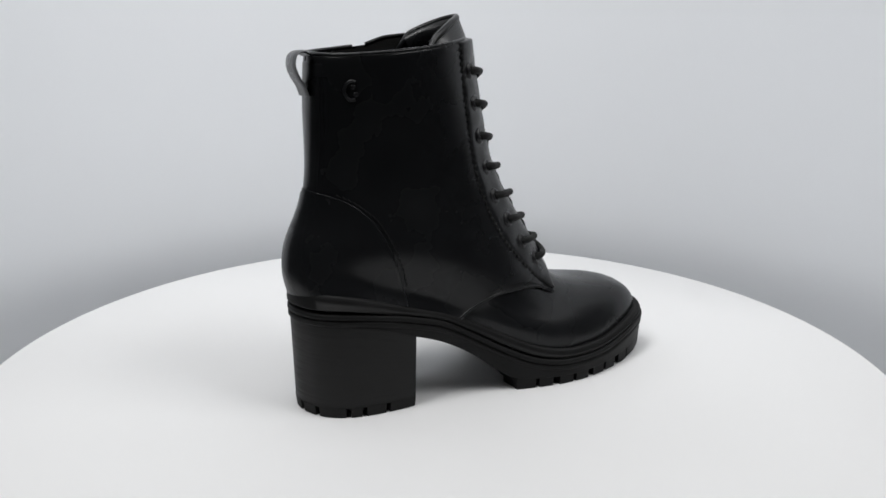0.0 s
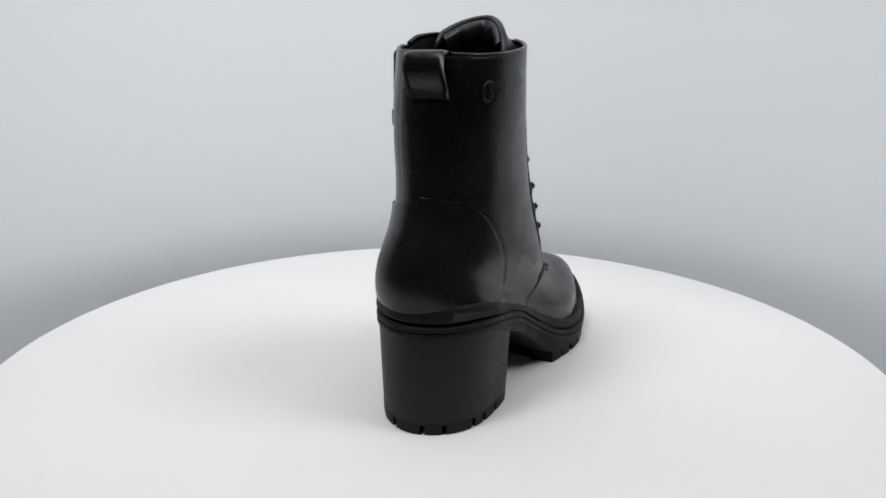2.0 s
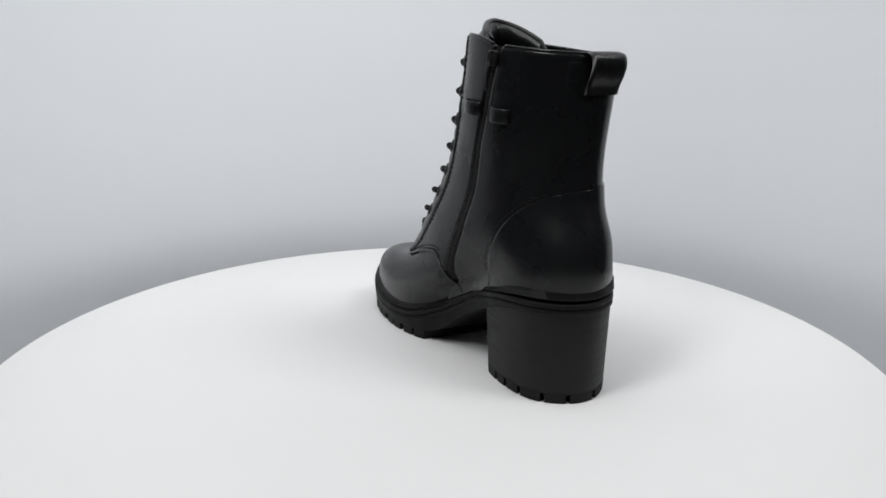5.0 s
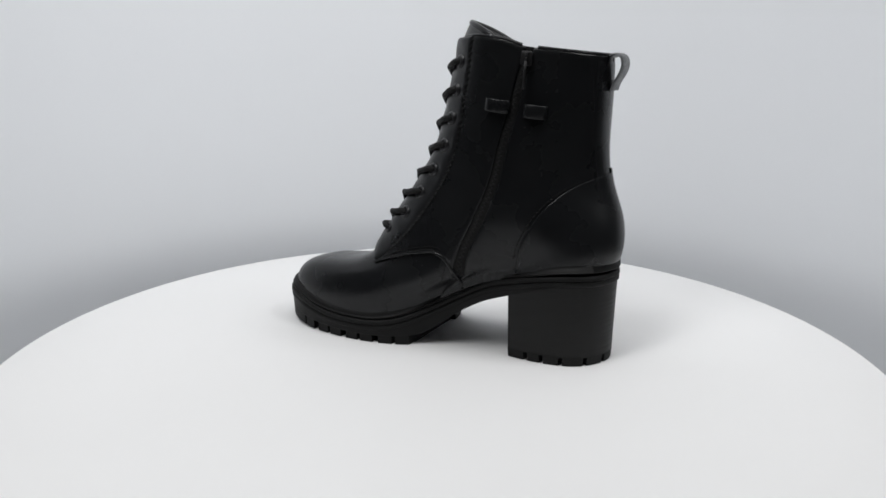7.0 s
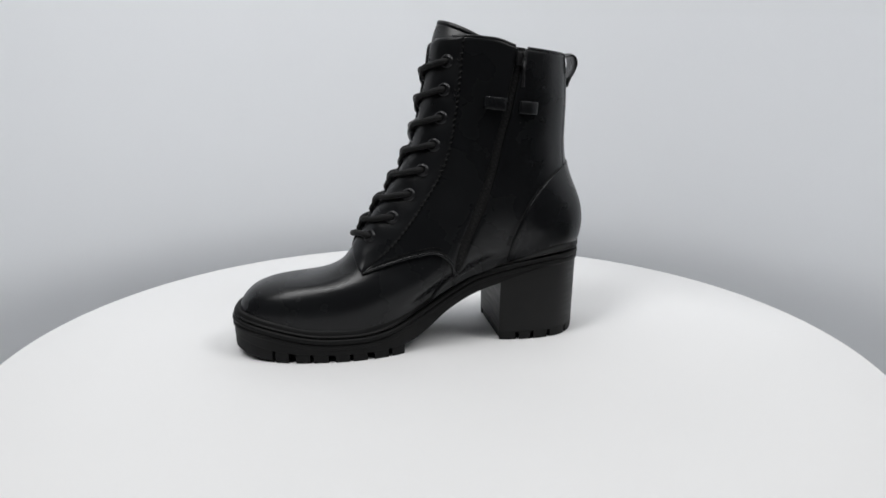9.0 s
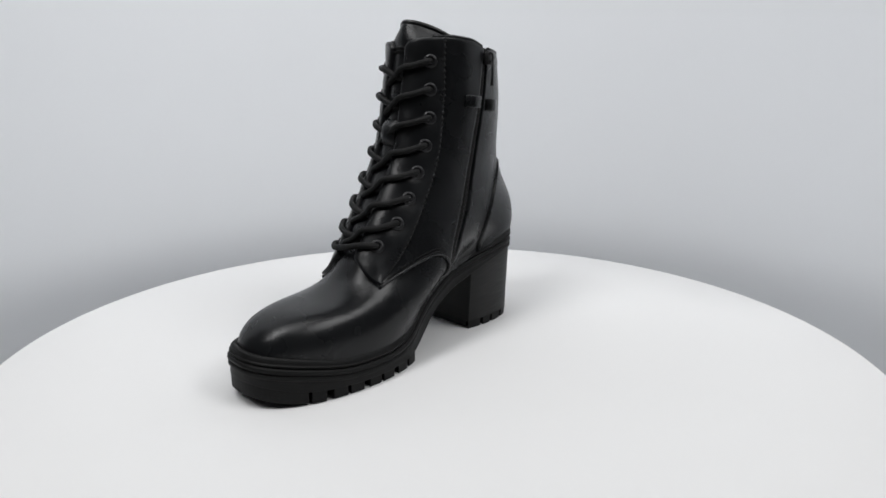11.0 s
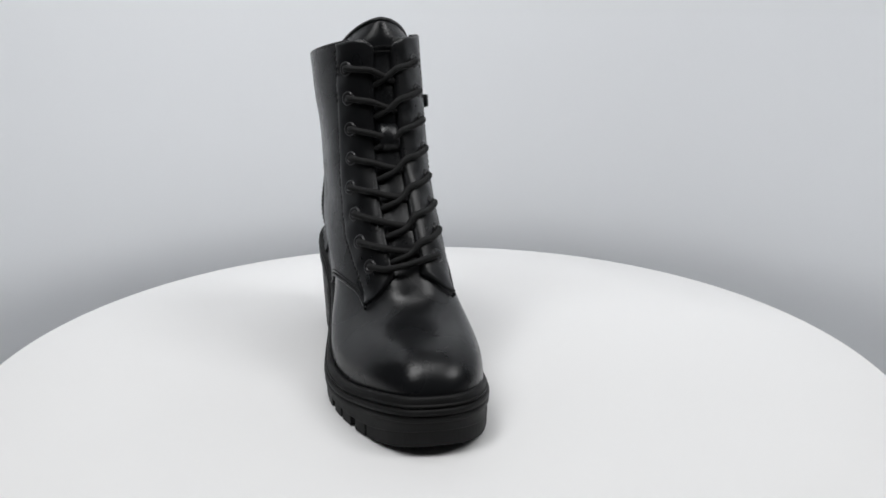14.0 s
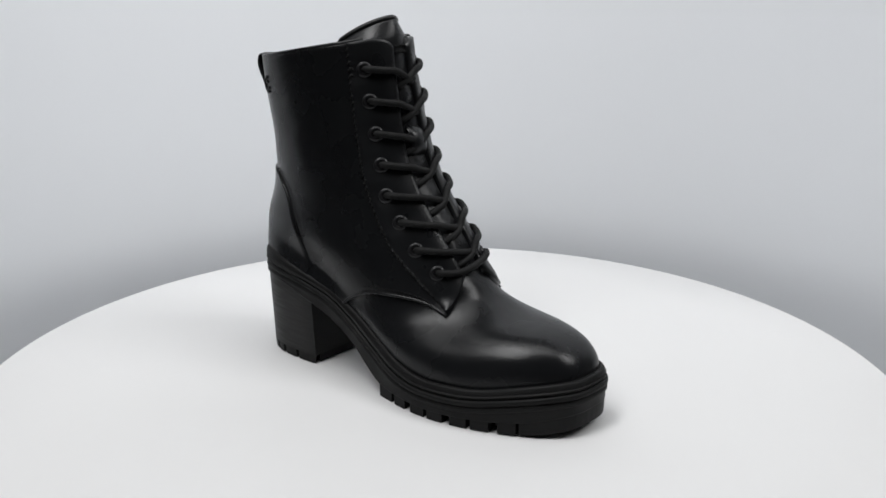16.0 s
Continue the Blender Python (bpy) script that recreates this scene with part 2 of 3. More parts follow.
def surface(v, phi):
    """The boot's upper: v from the sole to the top edge, phi round it from the front, positive on the inner side."""
    v = min(max(v, 0.0), 1.0)
    if phi > math.pi:
        phi -= 2 * math.pi
    elif phi < -math.pi:
        phi += 2 * math.pi
    fx, fz = FRONT(v)
    bx, bz = BACK(v ** 1.5)
    a = 0.5 + 0.5 * math.cos(phi)
    x = mix(bx, fx, a)
    x0 = mix(HEEL_X, TOE_X, a)
    side = 1.0 if phi >= 0 else -1.0
    y_mid = mix(MID_BACK(v), MID_FRONT(v), a)
    flat = SOLE_M(x0) if side > 0 else SOLE_L(x0)
    y_sole = mix(-0.0075, 0.010, a)
    heel_part = 1 - smooth_step(0.18, 0.42, a)
    w_sole = abs(flat - y_sole) * (1 - 0.025 * heel_part) * (0.912 + 0.006 * smooth_step(0, 0.06, v) - 0.13 * smooth_step(0.05, 0.4, v))
    if side < 0:
        w_sole *= 1 - 0.015 * heel_part * smooth_step(0.04, 0.12, v)
    s = abs(math.sin(phi))
    tight = BOXY(v) if side > 0 else 1.08
    w_leg = GIRTH(v) * s ** mix(ROUND(v), tight, a)
    if side > 0:
        w_leg *= 1 + 0.035 * smooth_step(0.55, 0.75, v) * (1 - 0.6 * smooth_step(0.86, 1.0, v))
    if side < 0:
        w_leg *= 1 - 0.075 * smooth_step(0.38, 0.55, v) * (1 - smooth_step(0.70, 0.92, v)) * (1 - smooth_step(0.5, 0.85, a))
        w_leg *= 1 - 0.045 * smooth_step(0.4, 0.6, v)
    w = mix(w_sole, w_leg, smooth_step(0.08, 0.5, v))
    line0 = mix(RAND(HEEL_X) - 0.005, RAND(TOE_X) - 0.005, a)
    sag = (RAND(x0) - 0.005 - line0) * (1 - smooth_step(0.0, 0.5, v))
    arch = (0.0035 if side > 0 else 0.0) * smooth_step(0.42, 0.62, a) * (1 - smooth_step(0.75, 1.0, a)) * smooth_step(0.75, 1.0, v)
    tilt = (0.0042 if side < 0 else 0.0) * s * smooth_step(0.7, 1.0, v)
    return np.array((x, y_mid + side * w, mix(bz, fz, a) + sag + arch - tilt))


def normal_at(v, phi):
    e = 1e-3
    v0, v1 = max(v - e, 0), min(v + e, 1)
    a, b = surface(v, phi + e) - surface(v, phi - e), surface(v1, phi) - surface(v0, phi)
    x, y, z = a[1] * b[2] - a[2] * b[1], a[2] * b[0] - a[0] * b[2], a[0] * b[1] - a[1] * b[0]
    d = math.sqrt(x * x + y * y + z * z) + 1e-12
    return np.array((x / d, y / d, z / d))


def over(v, phi, h):
    return surface(v, phi) + normal_at(v, phi) * h


# A table of the surface, to find the place of a point given by x and z on one side.
TAB_V = np.linspace(0.02, 1, 50)
TAB_P = np.linspace(0.04, math.pi - 0.02, 60)
TABLES = {side: np.array([[surface(v, side * p) for p in TAB_P] for v in TAB_V]) for side in (1, -1)}


def spot(x, z, side):
    tab = TABLES[side]
    d = (tab[:, :, 0] - x) ** 2 + (tab[:, :, 2] - z) ** 2
    i, j = np.unravel_index(np.argmin(d), d.shape)
    v, p = TAB_V[i], TAB_P[j]
    for _ in range(6):
        q = surface(v, side * p)
        e = 1e-3
        dv = (surface(min(v + e, 1), side * p) - surface(v - e, side * p)) / (min(v + e, 1) - v + e)
        dp = (surface(v, side * (p + e)) - surface(v, side * (p - e))) / (2 * e)
        m = np.array([[dv[0], dp[0]], [dv[2], dp[2]]])
        if abs(np.linalg.det(m)) < 1e-9:
            break
        step = np.linalg.solve(m, np.array([x - q[0], z - q[2]]))
        v = min(max(v + max(min(step[0], 0.04), -0.04), 0.0), 1.0)
        p = min(max(p + max(min(step[1], 0.06), -0.06), 0.01), math.pi)
    return v, side * p


def frame_at(v, phi, h=0.0):
    """A pose on the upper: z outwards, y up the boot."""
    z = Vector(normal_at(v, phi))
    y = Vector(surface(min(v + 0.01, 1), phi) - surface(v - 0.01, phi))
    x = y.cross(z).normalized()
    y = z.cross(x)
    m = Matrix((x, y, z)).transposed().to_4x4()
    m.translation = Vector(over(v, phi, h))
    return m


def steps(n, edge=0.012):
    return [0.0, edge * 0.35, edge] + list(np.linspace(edge * 2.5, 1 - edge * 2.5, n)) + [1 - edge, 1 - edge * 0.35, 1.0]


def panel(name, place, h, ns, nt, material, label="", edge_s=0.012, edge_t=0.012, open_sides="", relief=None, deep=-0.0008):
    """A leather piece laid over the upper: place(s, t) gives its v and phi; its edges roll down onto what lies below."""
    ss, tt = steps(ns, edge_s), steps(nt, edge_t)
    verts = []
    for i, s in enumerate(ss):
        for j, t in enumerate(tt):
            r = min(i if "a" not in open_sides else 9, len(ss) - 1 - i if "b" not in open_sides else 9,
                    j if "c" not in open_sides else 9, len(tt) - 1 - j if "d" not in open_sides else 9)
            k = (deep, h * 0.72, h)[min(r, 2)]
            v, phi = place(s, t)
            if relief:
                k += relief(s, t, v, phi)
            verts.append(over(v, phi, k))
    return mesh_from(name, verts, grid_faces(len(ss), len(tt)), material, boot, label)


def tube(points, radius, sides=8, caps=True):
    pts = [Vector(p) for p in points]
    verts, faces = [], []
    up = Vector((0.31, 0.27, 0.91))
    for i, p in enumerate(pts):
        d = (pts[min(i + 1, len(pts) - 1)] - pts[max(i - 1, 0)]).normalized()
        x = d.cross(up)
        if x.length < 1e-4:
            x = d.orthogonal()
        x.normalize()
        y = d.cross(x)
        up = -y if y.dot(up) < 0 else y
        y = up
        x = y.cross(d)
        r = radius[i] if hasattr(radius, "__len__") else radius
        verts += [p + (x * math.cos(a) + y * math.sin(a)) * r for a in [2 * math.pi * k / sides for k in range(sides)]]
    faces = grid_faces(len(pts), sides, True)
    if caps:
        n = len(verts)
        faces += [tuple(range(sides)), tuple(range(n - sides, n))]
    return verts, faces


def glide(points, n):
    at = by_length([tuple(p) for p in points])
    return [at(i / (n - 1)) for i in range(n)]


def rounded_box(sx, sy, sz, r, m=None):
    bm = bmesh.new()
    bmesh.ops.create_cube(bm, size=1)
    bmesh.ops.transform(bm, verts=bm.verts, matrix=Matrix.Diagonal((sx, sy, sz, 1)))
    bmesh.ops.bevel(bm, geom=list(bm.edges), offset=r, segments=2, affect="EDGES", profile=0.5)
    if m is not None:
        bmesh.ops.transform(bm, verts=bm.verts, matrix=m)
    return bm


def solve_phi(v, side, gap):
    """phi at which the front edge of a facing stands gap from the middle line."""
    lo, hi = 0.02, 1.4
    mid = surface(v, 0.0)[1]
    for _ in range(24):
        c = (lo + hi) / 2
        if abs(surface(v, side * c)[1] - mid) < gap:
            lo = c
        else:
            hi = c
    return side * lo


# ---- vamp: the leather over the toes, running on under the quarters ----
NV, NU = 44, 96
verts = [over(0.47 * i / (NV - 1), 2 * math.pi * (j / NU - 0.5), -0.0022 * smooth_step(0.36, 0.44, 0.47 * i / (NV - 1))) for i in range(NV) for j in range(NU)]
mesh_from("vamp", verts, grid_faces(NV, NU, True), LEATHER, boot, "smooth black leather vamp with a rounded toe")

# ---- lining inside the shaft ----
verts = [over(mix(0.35, 0.995, i / 29), 2 * math.pi * (j / 72 - 0.5), -0.0022) for i in range(30) for j in range(72)]
mesh_from("lining", verts, grid_faces(30, 72, True), LINING, boot, "black textile lining inside the shaft")
verts = [over(0.40, 2 * math.pi * (j / 48 - 0.5), -0.005) for j in range(48)]
mesh_from("insole", verts, [tuple(range(48))], LINING, boot, smooth=False)

# ---- the lines of the pattern, by x and z on each side (1: inner, -1: outer) ----
EYE_M = [(-0.0130, 0.2123), (-0.0105, 0.1927), (-0.0079, 0.1729), (-0.0025, 0.1535), (0.0062, 0.1352), (0.0165, 0.1178), (0.0289, 0.1016), (0.0447, 0.0872)]
EYE_L = [(-0.0130, 0.2071), (-0.0090, 0.1875), (-0.0048, 0.1672), (0.0000, 0.1475), (0.0060, 0.1284), (0.0168, 0.1119), (0.0287, 0.0954), (0.0425, 0.0817)]
GAP = curve_through([(0.34, 0.0080), (0.45, 0.0085), (0.7, 0.0078), (0.9, 0.0060), (1.0, 0.0052)])
CORNER = {1: spot(0.0535, 0.0618, 1), -1: spot(0.0560, 0.0575, -1)}
STITCH_LINE = {1: [(-0.0239, 0.2290), (-0.0182, 0.1774), (-0.0102, 0.1411), (0.0086, 0.1082), (0.0320, 0.0792), (0.0535, 0.0618)],
               -1: [(-0.0230, 0.2270), (-0.0173, 0.1806), (-0.0083, 0.1376), (0.0115, 0.0993), (0.0360, 0.0738), (0.0560, 0.0575)]}
VAMP_SEAM = {1: [(0.0535, 0.0618), (0.0340, 0.0690), (0.0150, 0.0745), (-0.0020, 0.0760), (-0.0110, 0.0700), (-0.0150, 0.0600), (-0.0165, 0.0480)],
             -1: [(0.0560, 0.0575), (0.0390, 0.0640), (0.0190, 0.0665), (0.0020, 0.0660), (-0.0110, 0.0610), (-0.0190, 0.0560), (-0.0260, 0.0500)]}
COUNTER_SEAM = {1: [(-0.1130, 0.1370), (-0.0949, 0.1289), (-0.0796, 0.1160), (-0.0680, 0.0990), (-0.0621, 0.0861), (-0.0575, 0.0650)],
                -1: [(-0.1120, 0.1400), (-0.0920, 0.1335), (-0.0790, 0.1230), (-0.0690, 0.1060), (-0.0625, 0.0900), (-0.0570, 0.0660)]}
ZIP_LINE = [(-0.0645, 0.2200), (-0.0600, 0.2030), (-0.0550, 0.1800), (-0.0490, 0.1580), (-0.0430, 0.1320), (-0.0325, 0.1030), (-0.0220, 0.0790), (-0.0165, 0.0590)]


def uv_line(points, side, n=40):
    return np.array([spot(x, z, side) for x, z in glide(points, n)])


STITCH_UV = {s: uv_line(STITCH_LINE[s], s) for s in (1, -1)}
SEAM_UV = {s: uv_line(VAMP_SEAM[s], s) for s in (1, -1)}
COUNTER_UV = {s: uv_line(COUNTER_SEAM[s], s) for s in (1, -1)}
ZIP_UV = uv_line(ZIP_LINE, 1, 60)
for line in list(STITCH_UV.values()):
    line[0][0] = 1.0
ZIP_UV[0][0] = 1.0


def phi_on(line, v):
    return float(np.interp(v, line[::-1, 0], line[::-1, 1]))


THROAT_V = 0.395


def low_edge(side):
    """v of the quarter's lower edge by |phi|: throat, corner, then the vamp seam down to the sole."""
    phi0 = abs(solve_phi(THROAT_V, side, GAP(THROAT_V)))
    p = [phi0] + [abs(q) for q in SEAM_UV[side][:, 1]]
    v = [THROAT_V] + list(SEAM_UV[side][:, 0])
    keep_p, keep_v = [p[0]], [v[0]]
    for a, b in zip(p[1:], v[1:]):
        if a > keep_p[-1] + 1e-3:
            keep_p.append(a)
            keep_v.append(b)
    return lambda phi: max(float(np.interp(abs(phi), keep_p, keep_v)), 0.012)


LOW = {s: low_edge(s) for s in (1, -1)}


def between(front, back, low, top=1.0, round_by=0.0):
    """place() for a piece between two lines of phi by v, above low(phi)."""
    def place(s, t):
        v = 0.5
        for _ in range(12):
            phi = mix(front(v), back(v), s)
            v = 0.5 * v + 0.5 * mix(low(phi), top, t)
        drop = round_by * (1 - smooth_step(0, 0.07, s)) ** 2 * smooth_step(0.93, 1.0, t)
        return v - drop, mix(front(v), back(v), s)
    return place


def creases(s, t, v, phi):
    """Slight hollows and swells of the worn leather."""
    p = surface(v, phi)
    return 0.0003 * (noise.noise(Vector(p) * 38) + 0.5 * noise.noise(Vector(p) * 90)) * smooth_step(0, 0.06, min(t, 1 - t, s + 0.02, 1 - s))


def edge_curve(side):
    vs = np.linspace(0.3, 1.0, 60)
    at = [solve_phi(float(v), side, GAP(float(v))) for v in vs]
    return lambda v: float(np.interp(v, vs, at))


front_edge = {s: edge_curve(s) for s in (1, -1)}
panel("outer_quarter", between(front_edge[-1], lambda v: -math.pi, LOW[-1], round_by=0.03), 0.0016, 44, 44, LEATHER,
      "smooth black leather outer quarter", edge_t=0.008, edge_s=0.006, relief=creases)
ZIP_HALF = 0.048


def zip_side(shift):
    return lambda v: phi_on(ZIP_UV, max(v, 0.02)) + shift * (0.6 + 0.4 * smooth_step(0.1, 0.5, v))


panel("inner_quarter", between(front_edge[1], zip_side(-ZIP_HALF), LOW[1], round_by=0.03), 0.0016, 30, 44, LEATHER,
      "smooth black leather inner quarter before the zip", edge_t=0.008, relief=creases)
panel("inner_quarter", between(zip_side(ZIP_HALF), lambda v: math.pi, lambda phi: 0.012), 0.0016, 30, 40, LEATHER,
      "smooth black leather inner quarter behind the zip", edge_t=0.008, relief=creases)

# ---- facings with the eyelet holes, padded between the eyelets ----
for side in (1, -1):
    line = STITCH_UV[side]
    end_v = CORNER[side][0] + 0.006

    def place(s, t, side=side, line=line, end_v=end_v):
        v = mix(end_v, 1.0, t)
        back_phi = phi_on(line, v)
        if v >= THROAT_V:
            fr = front_edge[side](v)
        else:
            k = (v - end_v) / (THROAT_V - end_v)
            fr = mix(phi_on(line, end_v), front_edge[side](THROAT_V), k)
        # the top corner is rounded
        k = 1 - min(s / 0.5, 1.0)
        drop = 0.034 * (1 - math.sqrt(max(1 - k * k, 0.0))) * smooth_step(0.90, 1.0, t)
        return v - drop, mix(fr, back_phi, s)

    holes = EYE_M if side > 0 else EYE_L

    def quilt(s, t, v, phi):
        p = surface(v, phi)
        near = min((p[0] - x) ** 2 + (p[2] - z) ** 2 for x, z in holes)
        return 0.0009 * math.sin(math.pi * s) + 0.0008 * (1 - s) ** 2 - 0.0012 * math.exp(-near / 0.000042) + 0.0005 * noise.noise(Vector(p) * 110)
    panel("eyelet_facing", place, 0.0026, 14, 70, LEATHER_SOFT, "padded black leather eyelet facing with stitched edge", edge_t=0.006, edge_s=0.05, relief=quilt)

# ---- tongue ----
TN_U, TN_V = 25, 46


def tongue_top(u, k, inside=0.0):
    """The part of the tongue that stands above the shaft; its sides run back into the boot."""
    q = over(0.99, u * 0.82, 0.0004 - 0.0016 * u * u)
    soft = math.sqrt(u * u + 0.03) - 0.17
    rise = 0.0128 * (1 - 0.8 * (abs(u) / 0.85) ** 2.2) - 0.05 * max(0.0, abs(u) - 0.85)
    return q + np.array((-(0.0040 + 0.0160 * soft) * k ** 1.4 - inside, -0.8 * inside * u, rise * k))


verts = []
for i in range(TN_V):
    t = i / (TN_V - 1)
    for j in range(TN_U):
        u = 2 * j / (TN_U - 1) - 1
        if t < 0.8:
            v = mix(0.385, 0.99, t / 0.8)
            phi = u * mix(0.30, 0.82, t / 0.8)
            p = over(v, phi, 0.0004 - 0.0022 * (1 - smooth_step(0.0, 0.14, t)) - 0.0016 * u * u + 0.0010 * noise.noise(Vector((u * 2.2, t * 9, 0))))
        else:
            k = (t - 0.8) / 0.2
            p = tongue_top(u, k)
        verts.append(p)
inner = [np.array(p) + np.array((-0.0034, -0.0022 * (2 * (n % TN_U) / (TN_U - 1) - 1), -0.0004)) for n, p in enumerate(verts)]
nf = len(verts)
faces = grid_faces(TN_V, TN_U) + grid_faces(TN_V, TN_U, base=nf)
rim = [(TN_V - 1) * TN_U + j for j in range(TN_U)]
faces += [(rim[j], rim[j + 1], rim[j + 1] + nf, rim[j] + nf) for j in range(TN_U - 1)]
for col in (0, TN_U - 1):
    faces += [(i * TN_U + col, (i + 1) * TN_U + col, (i + 1) * TN_U + col + nf, i * TN_U + col + nf) for i in range(TN_V - 1)]
tongue = mesh_from("tongue", verts + inner, faces, LEATHER_SOFT, boot, "padded black leather tongue with rounded top")
top_rim = [mix(np.array(verts[k]), np.array(inner[k]), 0.5) + np.array((0, 0, 0.0006)) for k in rim]
v, f = tube(top_rim, 0.0021, 10)
mesh_from("tongue_piping", v, f, LEATHER_SOFT, tongue)
# seam across the tongue near its top, and the keeper through which the laces run
verts, faces = [], []
for row_v, rise in ((0.962, 0.006), (0.974, -0.006)):
    for k in range(15):
        u = mix(-0.40, 0.40, k / 14)
        a, b = over(row_v - rise / 2, u - 0.022, 0.0010), over(row_v + rise / 2, u + 0.022, 0.0010)
        v, f = tube([a, mix(a, b, 0.3) + normal_at(row_v, u) * 0.0006, mix(a, b, 0.7) + normal_at(row_v, u) * 0.0006, b], 0.00045, 5)
        faces += [tuple(i + len(verts) for i in q) for q in f]
        verts += v
mesh_from("seam", verts, faces, THREAD, tongue)
verts = []
for i in range(12):
    t = i / 11
    for j in range(11):
        u = 2 * j / 10 - 1
        lift = 0.0064 * math.sin(math.pi * min(max(t, 0.02), 0.98)) ** 0.5 * (1 - 0.25 * u * u) + (0.0 if abs(u) < 0.95 else -0.0012)
        verts.append(over(mix(0.715, 0.785, t), u * 0.15, lift))
mesh_from("lace_keeper", verts, grid_faces(12, 11), LEATHER_SOFT, tongue, "small black leather lace keeper")
# gathered padding on the inside of the tongue
verts = []
for i in range(20):
    for j in range(33):
        u = 1.7 * j / 32 - 0.85
        k = i / 19
        fold = 0.0007 * math.sin(u * 15 + 3 * noise.noise(Vector((u * 3, k, 0)))) * smooth_step(0, 0.2, 1 - k)
        pad = 0.0042 * math.sin(math.pi * min(1.0, (1 - k) * 1.9) ** 0.7)
        verts.append(tongue_top(u, k, 0.0040 + pad) + np.array((fold - 0.002 * (1 - k), 0, -0.028 * (1 - k) - 0.0004)))
mesh_from("tongue_lining", verts, grid_faces(20, 33), LEATHER_SOFT, tongue, "padded black leather lining with soft folds")

# ---- heel counter, both sides in one stiff piece, and the back strip ----
for side in (1, -1):
    line = COUNTER_UV[side]

    def place(s, t, side=side, line=line):
        k = np.linspace(0, 1, len(line))
        return float(np.interp(t, k, line[::-1, 0])), mix(float(np.interp(t, k, line[::-1, 1])), side * math.pi, s)
    panel("heel_counter", place, 0.0030, 26, 26, LEATHER, "stiff shaped black leather heel counter", edge_s=0.016, open_sides="bc")

STRIP_HALF = curve_through([(0.0, 0.32), (0.3, 0.38), (0.5, 0.45), (0.75, 0.49), (1.0, 0.45)])
panel("back_strip", lambda s, t: (mix(0.015, 0.985, t), math.pi + (2 * s - 1) * STRIP_HALF(mix(0.015, 0.985, t))), 0.0019, 14, 40, LEATHER,
      "narrow black leather strip down the back seam", edge_s=0.05)

# ---- pull loop at the top of the back ----
mid = surface(1.0, math.pi)
turn = math.atan2(*(normal_at(0.95, math.pi)[1::-1]))
out_dir, side_dir = np.array((math.cos(turn), math.sin(turn), 0)), np.array((-math.sin(turn), math.cos(turn), 0))
path = glide([(0.0016, -0.0010), (0.0048, 0.0006), (0.0088, -0.0010), (0.0104, -0.0062), (0.0086, -0.0125), (0.0052, -0.0185), (0.0036, -0.0235)], 26)
verts = []
for k, (d, z) in enumerate(path):
    n2 = np.array(path[min(k + 1, 25)]) - np.array(path[max(k - 1, 0)])
    n2 = np.array((n2[1], -n2[0])) / np.linalg.norm(n2)
    for layer in (0.0009, -0.0009):
        for j in range(9):
            u = 2 * j / 8 - 1
            edge = 0.0009 * (abs(u) ** 8) * (1 if layer > 0 else -1)
            dd, zz = d - n2[0] * (layer - edge), z - n2[1] * (layer - edge)
            verts.append(mid + out_dir * dd + side_dir * (u * mix(0.0130, 0.0122, k / 25)) + np.array((0, 0, zz)))
faces = []
for k in range(25):
    a, b = k * 18, (k + 1) * 18
    faces += [(a + j, a + j + 1, b + j + 1, b + j) for j in range(8)]
    faces += [(a + 9 + j, b + 9 + j, b + 10 + j, a + 10 + j) for j in range(8)]
    faces += [(a, b, b + 9, a + 9), (a + 8, a + 17, b + 17, b + 8)]
mesh_from("pull_loop", verts, faces, LEATHER_SOFT, boot, "folded black leather pull loop")

# ---- rolled collar edge along the top ----
for lo, hi in ((-math.pi, -0.62), (0.66, phi_on(ZIP_UV, 1.0) - 0.10), (phi_on(ZIP_UV, 1.0) + 0.10, math.pi)):
    pts = [over(1.0, mix(lo, hi, i / 40), 0.0004) for i in range(41)]
    v, f = tube(pts, 0.0013, 8)
    mesh_from("collar_edge", v, f, LEATHER, boot)


# ---- stitching ----
def stitches(name, uv, h, length=0.0021, pitch=0.0031, radius=0.00036, shift=0.0, slant=0.0):
    pts = np.array([over(v, p, h) for v, p in uv])
    nrm = np.array([normal_at(v, p) for v, p in uv])
    s = np.concatenate([[0], np.cumsum(np.linalg.norm(np.diff(pts, axis=0), axis=1))])
    verts, faces = [], []
    n = int(s[-1] / pitch)
    for k in range(1, n):
        c = k * pitch
        mid_p = np.array([np.interp(c, s, pts[:, i]) for i in range(3)])
        d = np.array([np.interp(c + 0.001, s, pts[:, i]) - np.interp(c - 0.001, s, pts[:, i]) for i in range(3)])
        d /= np.linalg.norm(d) + 1e-9
        nn = np.array([np.interp(c, s, nrm[:, i]) for i in range(3)])
        across = np.cross(d, nn)
        mid_p = mid_p + across * shift
        d = d + across * slant
        d /= np.linalg.norm(d)
        ends = [mid_p - d * length / 2 - nn * radius, mid_p - d * length / 4 + nn * radius * 0.6, mid_p + d * length / 4 + nn * radius * 0.6, mid_p + d * length / 2 - nn * radius]
        v, f = tube(ends, radius, 5)
        faces += [tuple(i + len(verts) for i in q) for q in f]
        verts += v
    return mesh_from(name, verts, faces, THREAD, boot)


